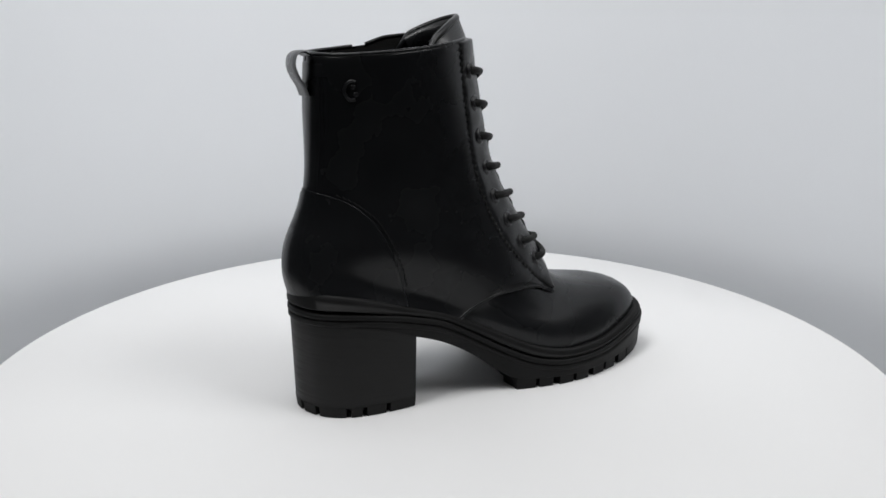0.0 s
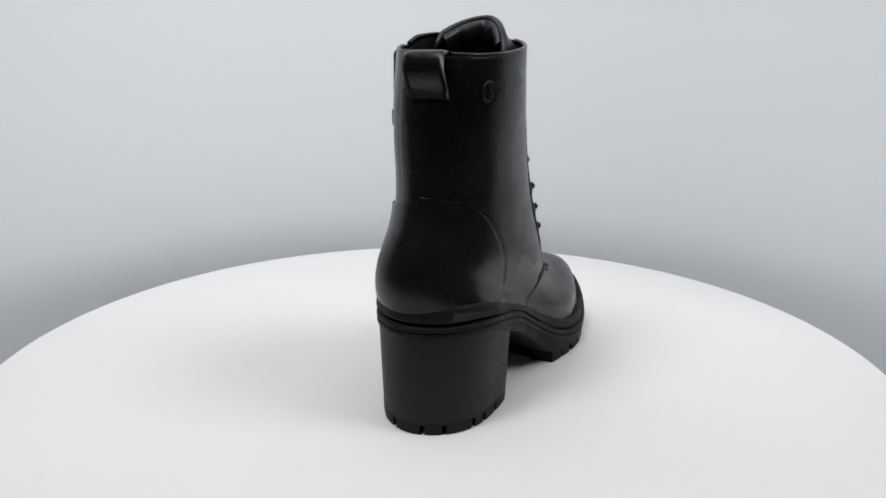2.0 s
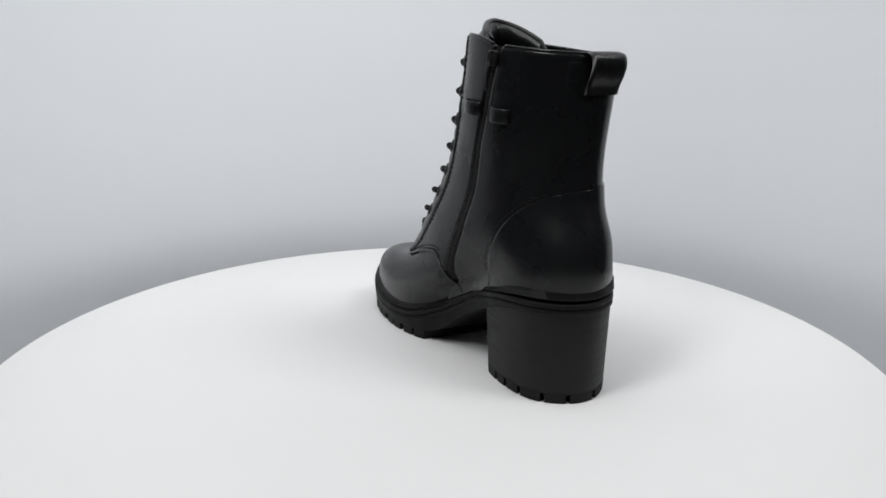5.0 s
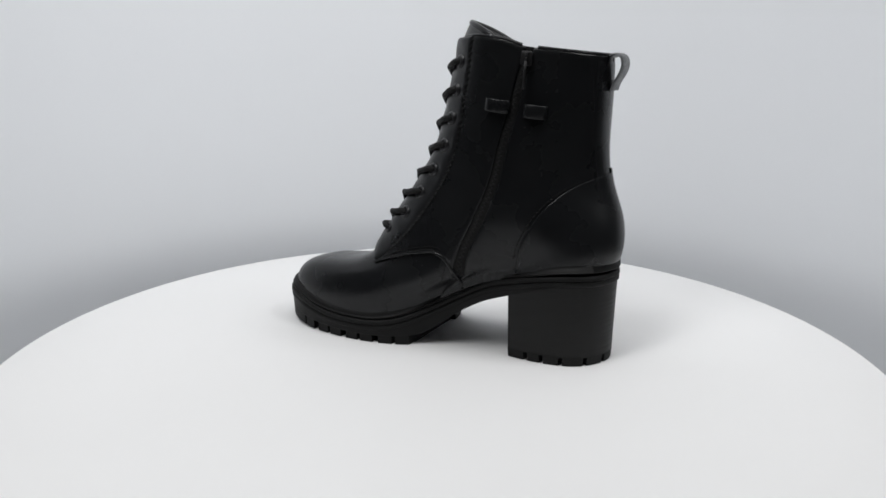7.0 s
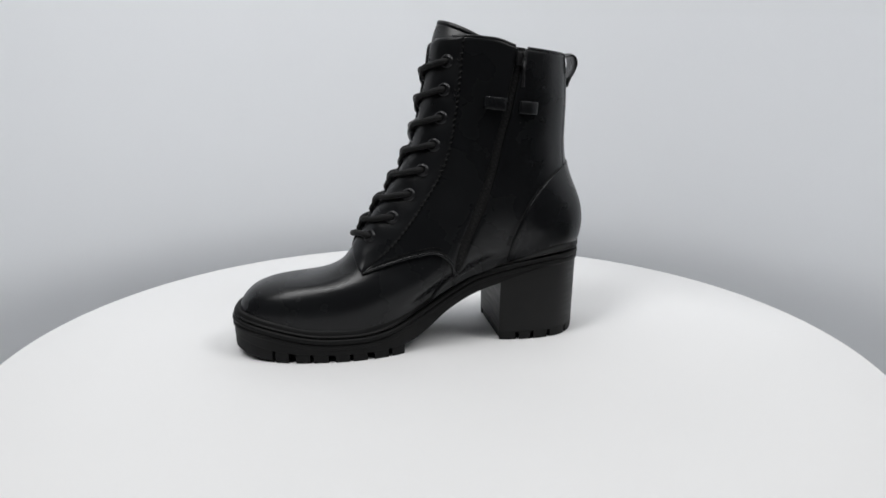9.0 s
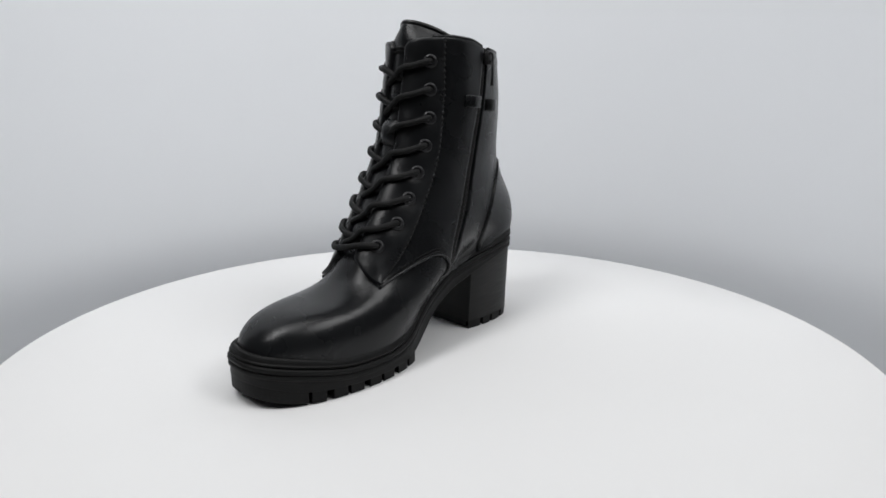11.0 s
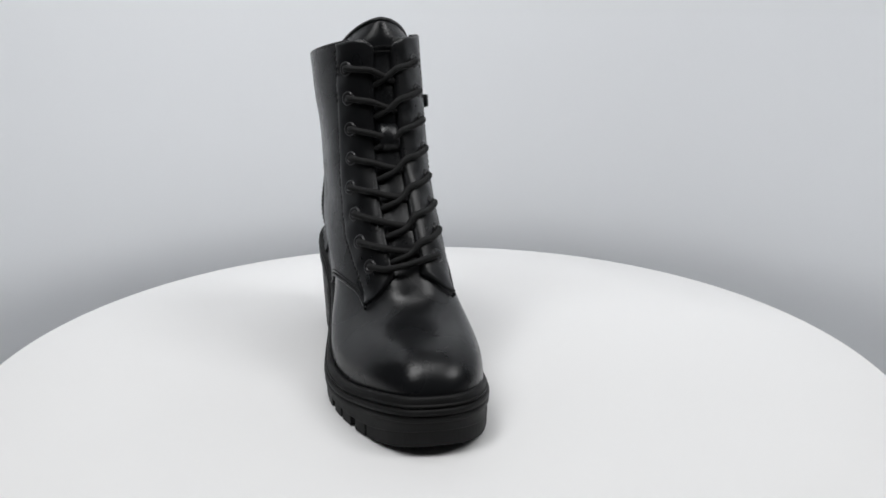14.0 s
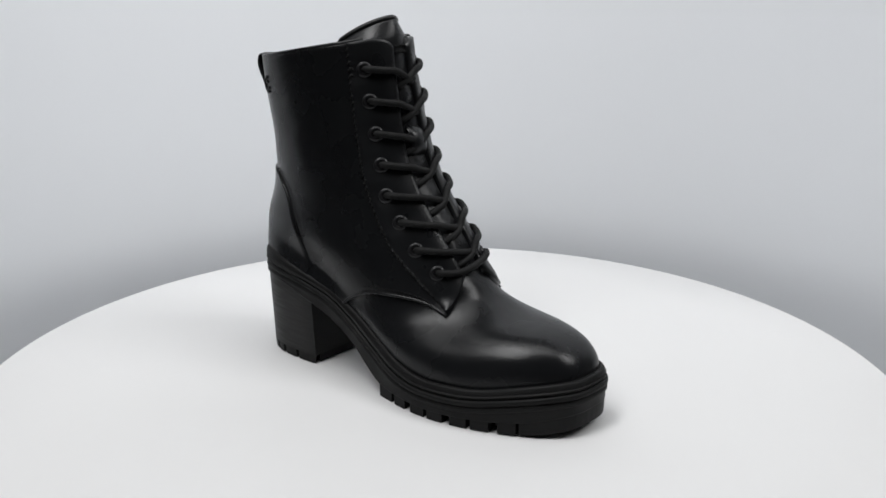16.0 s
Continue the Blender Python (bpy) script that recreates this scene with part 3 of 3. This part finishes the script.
for side in (1, -1):
    stitches("stitching", STITCH_UV[side], 0.0016, length=0.0036, pitch=0.0042, radius=0.00080, shift=0.0012 * side, slant=0.8)
    stitches("stitching", STITCH_UV[side], 0.0014, length=0.0034, pitch=0.0042, radius=0.00075, shift=0.0032 * side, slant=-0.8)
    stitches("stitching", [(v + 0.006, p) for v, p in SEAM_UV[side][:30]], 0.0017, shift=0.0)
    stitches("stitching", [(v + 0.016, p) for v, p in SEAM_UV[side][1:28]], 0.0017)
    stitches("stitching", COUNTER_UV[side][5:37], 0.0029, length=0.0024, pitch=0.0034, radius=0.00035, shift=0.0016 * side, slant=0.25)

# a row of stitches along the free edge of each facing
for side in (1, -1):
    row = [(float(v), solve_phi(float(v), side, GAP(float(v)) + 0.0026)) for v in np.linspace(0.965, THROAT_V + 0.01, 60)]
    stitches("stitching", row, 0.0031, length=0.0020, pitch=0.0031, radius=0.00035)

# raised edges along the vamp seam and the counter
for side in (1, -1):
    v, f = tube([over(a, b, 0.0011) for a, b in SEAM_UV[side]], 0.0012, 8)
    mesh_from("seam_edge", v, f, LEATHER, boot)

# ---- zip on the inner side ----
zip_fastener = tagged(new("zip_fastener"), "black zip with toothed tape")
zip_fastener.parent = boot
zl = [(v, p) for v, p in ZIP_UV if v > 0.03]
verts = []
for v, p in zl:
    wd = ZIP_HALF * 1.15
    for k, h in ((-1, -0.0002), (-0.6, 0.0003), (-0.12, 0.0004), (0.12, 0.0004), (0.6, 0.0003), (1, -0.0002)):
        verts.append(over(v, p + k * wd, h))
mesh_from("zip_tape", verts, grid_faces(len(zl), 6), ZIP_TAPE, zip_fastener)
pts = np.array([over(v, p, 0.0006) for v, p in zl])
s_len = np.concatenate([[0], np.cumsum(np.linalg.norm(np.diff(pts, axis=0), axis=1))])
verts, faces = [], []
teeth = int(s_len[-1] / 0.0017)
for k in range(6, teeth):
    c = k * 0.0017
    q = Vector([float(np.interp(c, s_len, pts[:, i])) for i in range(3)])
    d = Vector([float(np.interp(c + 0.001, s_len, pts[:, i]) - np.interp(c - 0.001, s_len, pts[:, i])) for i in range(3)]).normalized()
    vv, pp = float(np.interp(c, s_len, [a for a, _ in zl])), float(np.interp(c, s_len, [b for _, b in zl]))
    nn = Vector(normal_at(vv, pp))
    ac = d.cross(nn).normalized()
    q = q + ac * (0.0006 if k % 2 else -0.0006)
    b0 = len(verts)
    for sx, sy, sz in ((-1, -1, -1), (1, -1, -1), (1, 1, -1), (-1, 1, -1), (-1, -1, 1), (1, -1, 1), (1, 1, 1), (-1, 1, 1)):
        g = 0.8 if sz > 0 else 1
        verts.append(q + ac * sx * 0.0010 * g + d * sy * 0.0005 * g + nn * sz * 0.0004)
    faces += [tuple(b0 + i for i in fc) for fc in ((4, 5, 6, 7), (0, 1, 5, 4), (1, 2, 6, 5), (2, 3, 7, 6), (3, 0, 4, 7))]
mesh_from("zip_teeth", verts, faces, ZIP_METAL, zip_fastener)
for sh in (-1, 1):
    stitches("stitching", [(v, p + sh * (ZIP_HALF + 0.055)) for v, p in zl], 0.0011, pitch=0.0028, radius=0.0003)
zv, zp = ZIP_UV[2]
m = frame_at(zv, zp, 0.0034)
slider = part("zip_slider", rounded_box(0.0075, 0.0095, 0.0038, 0.0011, m), ZIP_METAL, zip_fastener, "black metal zip slider")
v, f = tube([m @ Vector((0.0002, 0.0005 + 0.0034 * math.sin(a), 0.0026 + 0.0016 * math.cos(a))) for a in [2 * math.pi * i / 20 for i in range(21)]], 0.0009, 6)
mesh_from("ring", v, f, ZIP_METAL, slider)
v, f = tube([m @ Vector(q) for q in ((0.0002, -0.002, 0.0038), (0.0002, -0.009, 0.0038), (0.0004, -0.015, 0.0034), (0.0004, -0.0200, 0.0030))], [0.0011, 0.0009, 0.0010, 0.0014], 8)
mesh_from("zip_pull", v, f, ZIP_METAL, slider)


# ---- two small strap loops beside the zip ----
def strap_loop(x, z, wide, high, proud):
    v0, p0 = spot(x, z, 1)
    m = frame_at(v0, p0, 0.0012)
    prof = glide([(-wide / 2, 0.0), (-wide * 0.46, proud * 0.6), (-wide * 0.25, proud), (wide * 0.2, proud * 0.9), (wide * 0.44, proud * 0.45), (wide / 2, 0.0)], 18)
    verts = []
    for k, (a, b) in enumerate(prof):
        t2 = np.array(prof[min(k + 1, 17)]) - np.array(prof[max(k - 1, 0)])
        n2 = np.array((-t2[1], t2[0])) / np.linalg.norm(t2)
        for layer in (0.0007, -0.0007):
            for yy in (-high / 2, -high * 0.44, high * 0.44, high / 2):
                lay = layer * (0.55 if abs(yy) > high * 0.45 else 1)
                verts.append(m @ Vector((a + n2[0] * lay, yy, b + n2[1] * lay)))
    faces = []
    for k in range(17):
        a, b = k * 8, (k + 1) * 8
        faces += [(a + j, a + j + 1, b + j + 1, b + j) for j in range(3)] + [(a + 4 + j, b + 4 + j, b + 5 + j, a + 5 + j) for j in range(3)]
        faces += [(a, b, b + 4, a + 4), (a + 3, a + 7, b + 7, b + 3)]
    faces += [(0, 1, 2, 3, 7, 6, 5, 4), tuple(17 * 8 + i for i in (0, 1, 2, 3, 7, 6, 5, 4))]
    return mesh_from("strap_loop", verts, faces, LEATHER_SOFT, boot, "short black leather strap loop beside the zip")


strap_loop(-0.0448, 0.1836, 0.0165, 0.0088, 0.0042)
strap_loop(-0.0702, 0.1800, 0.0145, 0.0090, 0.0034)

# ---- small emblem on the outer side ----
m = frame_at(*spot(-0.0906, 0.1972, -1), 0.0016)
arc = [m @ Vector((0.0006 - 0.0040 * math.cos(a), 0.0052 * math.sin(a), 0.0004)) for a in [radians(-118 + 236 * i / 24) for i in range(25)]]
v, f = tube(arc, 0.0009, 8)
emblem = mesh_from("emblem", v, f, LEATHER_SOFT, boot, "small raised black emblem of an open ring round two studs")
for up in (0.0020, -0.0020):
    part("stud", rounded_box(0.0026, 0.0024, 0.0016, 0.0006, m @ Matrix.Translation((0.0020 - 0.4 * up, up, 0.0003))), LEATHER_SOFT, emblem)

# ---- eyelets ----
EYE_UV = {1: [spot(x, z, 1) for x, z in EYE_M], -1: [spot(x, z, -1) for x, z in EYE_L]}
ring_prof = [(0.0021, -0.0006), (0.0022, 0.0007), (0.0029, 0.0013), (0.0039, 0.0013), (0.0048, 0.0007), (0.0052, -0.0003)]
rv, rf = lathe(ring_prof, 24)
hole_v, hole_f = lathe([(0.00001, -0.0001), (0.0020, -0.0001)], 16)
ring_mesh = hole_mesh = None
for side in (1, -1):
    for v0, p0 in EYE_UV[side]:
        m = frame_at(v0, p0, 0.0026)
        if ring_mesh is None:
            ob = mesh_from("eyelet", rv, rf, EYELET, boot)
            ring_mesh = ob.data
            hole = mesh_from("eyelet_hole", hole_v, hole_f, LINING, ob)
            hole_mesh = hole.data
        else:
            ob = new("eyelet", ring_mesh)
            ob.parent = boot
            hole = new("eyelet_hole", hole_mesh)
            hole.parent = ob
        ob.matrix_local = m

# ---- laces ----
LACE_R = 0.00225


def lace_run(side, i, reach):
    v0, p0 = EYE_UV[side][i]
    v1, p1 = EYE_UV[-side][min(i + 1, 7)]
    va, pa = EYE_UV[-side][i]
    ve, pe = mix(va, v1, reach), mix(pa, p1, reach)
    edge0, edge1 = solve_phi(v0, side, GAP(v0)), solve_phi(ve, -side, GAP(ve))
    jig = 0.0008 * noise.noise(Vector((i * 3.7, side * 5.1, 0)))
    dv = (ve - v0)
    pts = [over(v0, p0, 0.0004), over(v0, p0 * 0.985, 0.0036), over(v0 + 0.20 * dv, mix(p0, edge0, 0.5), 0.0056 + jig), over(v0 + 0.40 * dv, edge0 * 1.04, 0.0056 + jig),
           over(v0 + 0.52 * dv, edge0 * 0.72, 0.0046), over(v0 + 0.70 * dv, edge0 * 0.2, 0.0036), over(v0 + 0.86 * dv, edge1 * 0.5, 0.0022), over(v0 + 0.95 * dv, edge1 * 0.9, 0.0012), over(ve, edge1 * 1.25, -0.0004)]
    return glide(pts, 30)


for i in range(7):
    for side, reach in ((1, 0.64), (-1, 0.66)):
        pts = lace_run(side, i, reach)
        v, f = tube(pts, LACE_R, 10)
        mesh_from("lace", v, f, CORD, boot, "round black cord lace")
(v0, p0), (v1, p1) = EYE_UV[1][7], EYE_UV[-1][7]
pts = glide([over(v0, p0, 0.0004), over(v0, p0 * 0.98, 0.0036), over(v0, p0 * 0.6, 0.0054), over(mix(v0, v1, 0.5), 0.0, 0.0050), over(v1, p1 * 0.6, 0.0054), over(v1, p1 * 0.98, 0.0036), over(v1, p1, 0.0004)], 30)
v, f = tube(pts, LACE_R, 10)
mesh_from("lace", v, f, CORD, boot, "round black cord lace")

# ---- sole ----
N_OUT = 160


def outline(n=N_OUT, inset=0.0):
    """The sole's outline in plan, from the heel round the outer side to the toe and back, moved inwards by inset."""
    pts = []
    for j in range(n):
        phi = 2 * math.pi * (j / n - 0.5)
        x = mix(HEEL_X, TOE_X, 0.5 + 0.5 * math.cos(phi))
        pts.append((x, SOLE_M(x) if phi >= 0 else SOLE_L(x)))
    p = np.array(pts)
    d = np.roll(p, -1, axis=0) - np.roll(p, 1, axis=0)
    d /= np.linalg.norm(d, axis=1)[:, None]
    return p + np.column_stack([-d[:, 1], d[:, 0]]) * inset, p[:, 0]


def band(name, rows, material, label="", cap_low=False, cap_top=False, flare=0.0):
    """Rows of (inset, z function) round the sole."""
    verts = []
    for inset, zf in rows:
        p, x0 = outline(inset=inset)
        wider, _ = outline(inset=inset - flare)
        verts += [(*mix(q, w, 1 - smooth_step(-0.085, -0.05, x)), zf(x)) for q, w, x in zip(p, wider, x0)]
    faces = grid_faces(len(rows), N_OUT, True)
    for on, base in ((cap_low, (len(rows) - 1) * N_OUT), (cap_top, 0)):
        if on:
            for j in range(1, N_OUT // 2):
                a, b, c, d = j, j + 1, N_OUT - j - 1, N_OUT - j
                faces.append((base + a, base + b, base + c, base + d % N_OUT) if b != c else (base + a, base + b, base + d))
            faces.append((base, base + 1, base + N_OUT - 1))
    return mesh_from(name, verts, faces, material, boot, label)


def zrow(fn, dz, k=None, fn2=None):
    return (lambda x: fn(x) + dz) if k is None else (lambda x: mix(fn(x), fn2(x), k) + dz)


band("rand", [(0.0075, zrow(RAND, -0.0015)), (0.0042, zrow(RAND, -0.0001)), (0.0030, zrow(RAND, -0.0002)), (0.0022, zrow(RAND, -0.0011)), (0.0014, zrow(RAND, -0.0030)),
              (0.0009, zrow(RAND, -0.0026, 0.55, GROOVE)), (0.0009, zrow(GROOVE, 0.0028)), (0.0014, zrow(GROOVE, 0.0021)), (0.0058, zrow(GROOVE, 0.0017))],
     RUBBER, "raised black rubber rand above the sole", flare=0.0015)
band("midsole", [(0.0062, zrow(GROOVE, -0.0002)), (0.0008, zrow(GROOVE, -0.0002)), (-0.0003, zrow(GROOVE, -0.0008)), (-0.0005, zrow(GROOVE, -0.0030)), (0.0002, zrow(GROOVE, -0.0036)),
                 (0.0010, zrow(GROOVE, -0.0040)), (0.0010, zrow(GROOVE, -0.0045)), (0.0001, zrow(GROOVE, -0.0049)), (-0.0002, zrow(GROOVE, -0.0054)), (-0.0002, zrow(GROOVE, -0.0073)),
                 (0.0006, zrow(GROOVE, -0.0079)), (0.0012, zrow(GROOVE, -0.0083)), (0.0006, zrow(STRIP, 0.0006)), (0.0009, zrow(STRIP, 0.0))],
     RUBBER, "black rubber midsole with two moulded ribs", cap_low=True, cap_top=True)


def prism(name, loop_top, loop_low, material, parent, label=""):
    n = len(loop_top)
    faces = [(j, (j + 1) % n, n + (j + 1) % n, n + j) for j in range(n)] + [tuple(range(n)), tuple(range(n, 2 * n))]
    return mesh_from(name, list(loop_top) + list(loop_low), faces, material, parent, label, smooth=False)


# tread blocks round the forefoot, parted by slots
outsole = tagged(new("outsole"), "black rubber lug outsole")
outsole.parent = boot
SLOTS = {1: [0.0202, 0.0340, 0.0487, 0.0629, 0.0770, 0.0915, 0.1055, 0.1189], -1: [0.0150, 0.0320, 0.0460, 0.0608, 0.0755, 0.0898, 0.1041, 0.1179]}
for side in (1, -1):
    edge = SOLE_M if side > 0 else SOLE_L
    cuts = SLOTS[side]
    for k in range(len(cuts) - 1):
        wide = 0.0026 if k % 2 else 0.0013
        x0, x1 = cuts[k] + (0.0013 if k % 2 else 0.0026), cuts[k + 1] - wide
        xs = [mix(x0, x1, i / 4) for i in range(5)]
        rim_p = [(x, edge(x) - side * 0.0009) for x in xs]
        low_p = [(x, edge(x) - side * 0.0010) for x in xs]
        ins = [(x1 - 0.002, edge(x1) - side * 0.017), (x0 - 0.002, edge(x0) - side * 0.017)]
        top = [(x, y, STRIP(x) + 0.0012) for x, y in rim_p + ins]
        low = [(x, y, GROUND(x)) for x, y in low_p + ins]
        prism("lug", top, low, RUBBER, outsole)
toe = []
for i in range(25):
    phi = mix(-along(0.1186), along(0.1201), i / 24)
    x = mix(HEEL_X, TOE_X, 0.5 + 0.5 * math.cos(phi))
    toe.append((x, SOLE_M(x) if phi >= 0 else SOLE_L(x)))
ctr = np.array((0.104, 0.008))
top = [tuple(mix(np.array(p), ctr, 0.021)) + (STRIP(p[0]) + 0.0012,) for p in toe] + [(0.104, 0.014, 0.009), (0.104, -0.006, 0.009)]
low = [tuple(mix(np.array(p), ctr, 0.026)) + (GROUND(p[0]),) for p in toe] + [(0.104, 0.014, 0.0012), (0.104, -0.006, 0.0012)]
prism("toe_lug", top, low, RUBBER, outsole)
# core of the tread behind the slots
core_p, core_x = outline(inset=0.009)
sel = [j for j in range(N_OUT) if core_x[j] > 0.016]
prism("tread_core", [(core_p[j][0], core_p[j][1], STRIP(core_x[j]) + 0.001) for j in sel], [(core_p[j][0], core_p[j][1], GROUND(core_x[j]) + 0.0003) for j in sel], RUBBER_TREAD, outsole)

# ---- block heel, built up of thin layers ----
heel = tagged(new("block_heel"), "stacked black block heel")
heel.parent = boot
HEEL_FRONT = -0.0540


def heel_ring(inset, squeeze):
    """The heel's outline: the sole's back part closed by a straight front, drawn in towards the bottom."""
    p, x0 = outline(inset=inset)
    back = [tuple(q) for q, x in zip(p, x0) if x < HEEL_FRONT - 0.0015]
    med = [q for q in back if q[1] > -0.0075]
    lat = [q for q in back if q[1] <= -0.0075]
    med.sort(key=lambda q: q[0])
    lat.sort(key=lambda q: -q[0])
    my, ly = SOLE_M(HEEL_FRONT) - 0.0016, SOLE_L(HEEL_FRONT) + 0.0016
    front = [(HEEL_FRONT + 0.0004, my), (HEEL_FRONT, mix(my, ly, 0.25)), (HEEL_FRONT - 0.0006, mix(my, ly, 0.5)), (HEEL_FRONT, mix(my, ly, 0.75)), (HEEL_FRONT + 0.0004, ly)]
    ring = lat + med + front
    cx, cy = HEEL_FRONT, -0.0082
    return [(cx + (x - cx) * mix(1, 0.985, squeeze), cy + (y - cy) * mix(1, 0.935, squeeze), x) for x, y in ring]


LAYERS = 17
rng = random.Random(4)
verts = []
rows_h = []
for k in range(LAYERS):
    for e, inset in ((0.0, 0.00006), (0.16, 0.0), (0.84, 0.0)):
        rows_h.append(((k + e) / LAYERS, inset + 0.0009 + (0.00007 * rng.random() if e > 0 else 0)))
rows_h.append((1.0, 0.0009))
for t, inset in rows_h:
    ring_pts = heel_ring(inset, t)
    verts += [(x, y, mix(STRIP(x0) + 0.0008, 0.0062, t)) for x, y, x0 in ring_pts]
cnt = len(ring_pts)
faces = grid_faces(len(rows_h), cnt, True) + [tuple(range(cnt)), tuple(range((len(rows_h) - 1) * cnt, len(rows_h) * cnt))]
ob = mesh_from("heel_block", verts, faces, STACK, heel, "stacked heel block with fine horizontal layers")
bm = bmesh.new()
bm.from_mesh(ob.data)
for e in bm.edges:
    if len(e.link_faces) == 2 and e.link_faces[0].normal.angle(e.link_faces[1].normal, 0) > radians(35):
        e.smooth = False
bm.to_mesh(ob.data)
bm.free()
# the heel's tread: blocks round the edge and a core
base = heel_ring(0.0009, 1.0)
ring_xy = np.array([base[-1][:2]] + [(x, y) for x, y, _ in base[:len(base) - 4]])
s = np.concatenate([[0], np.cumsum(np.linalg.norm(np.diff(ring_xy, axis=0), axis=1))])
side_len = s[-1]
ctr = np.array((-0.084, -0.0082))


def rim_at(d, inset):
    q = np.array([np.interp(d, s, ring_xy[:, i]) for i in range(2)])
    w = ctr - q
    return q + w / np.linalg.norm(w) * inset


HEEL_SLOTS = [(-0.0722, -0.0415), (-0.086, -0.041), (-0.098, -0.039), (-0.1165, -0.031), (-0.123, -0.016), (-0.122, 0.004), (-0.1145, 0.020), (-0.0942, 0.027),
              (-0.0817, 0.027), (-0.0686, 0.0256)]
stops = [0.0] + [float(s[np.argmin(np.linalg.norm(ring_xy - np.array(q), axis=1))]) for q in HEEL_SLOTS] + [float(side_len)]
for k in range(len(stops) - 1):
    d0, d1 = stops[k] + (0.0016 if k else 0.0), stops[k + 1] - (0.0014 if k < len(stops) - 2 else 0.0)
    ds = [mix(d0, d1, i / 4) for i in range(5)]
    top = [(*rim_at(d, -0.0002), 0.0066) for d in ds] + [(*rim_at(d1, 0.013), 0.0066), (*rim_at(d0, 0.013), 0.0066)]
    low = [(*rim_at(d, 0.0004), 0.0) for d in ds] + [(*rim_at(d1, 0.013), 0.0), (*rim_at(d0, 0.013), 0.0)]
    prism("heel_lug", top, low, RUBBER_TREAD, heel)
loop = [tuple(rim_at(d, 0.006)) for d in np.linspace(0, side_len, 40)]
front_loop = [(HEEL_FRONT - 0.0004, loop[-1][1] + 0.0010), (HEEL_FRONT - 0.0004, loop[0][1] + 0.0004)]
prism("heel_core", [(x, y, 0.0065) for x, y in loop + front_loop], [(x, y, 0.0009) for x, y in loop + front_loop], RUBBER_TREAD, heel)


def motions():
    times = [SECONDS * i / 64 for i in range(65)]
    walk(turntable, [(t, pose(0, 0, 0, 0, 0, TURN_0 + TURN_RATE * t)) for t in times])
    rows = []
    for t in times:
        a = radians(TURN_0 + TURN_RATE * t)
        rows.append((t, pose(0.0389 * math.sin(a), -0.0389 * math.cos(a), 0.0003, 0, 0, TURN_0 - 5.0 + TURN_RATE * t)))
    walk(boot, rows)


motions()
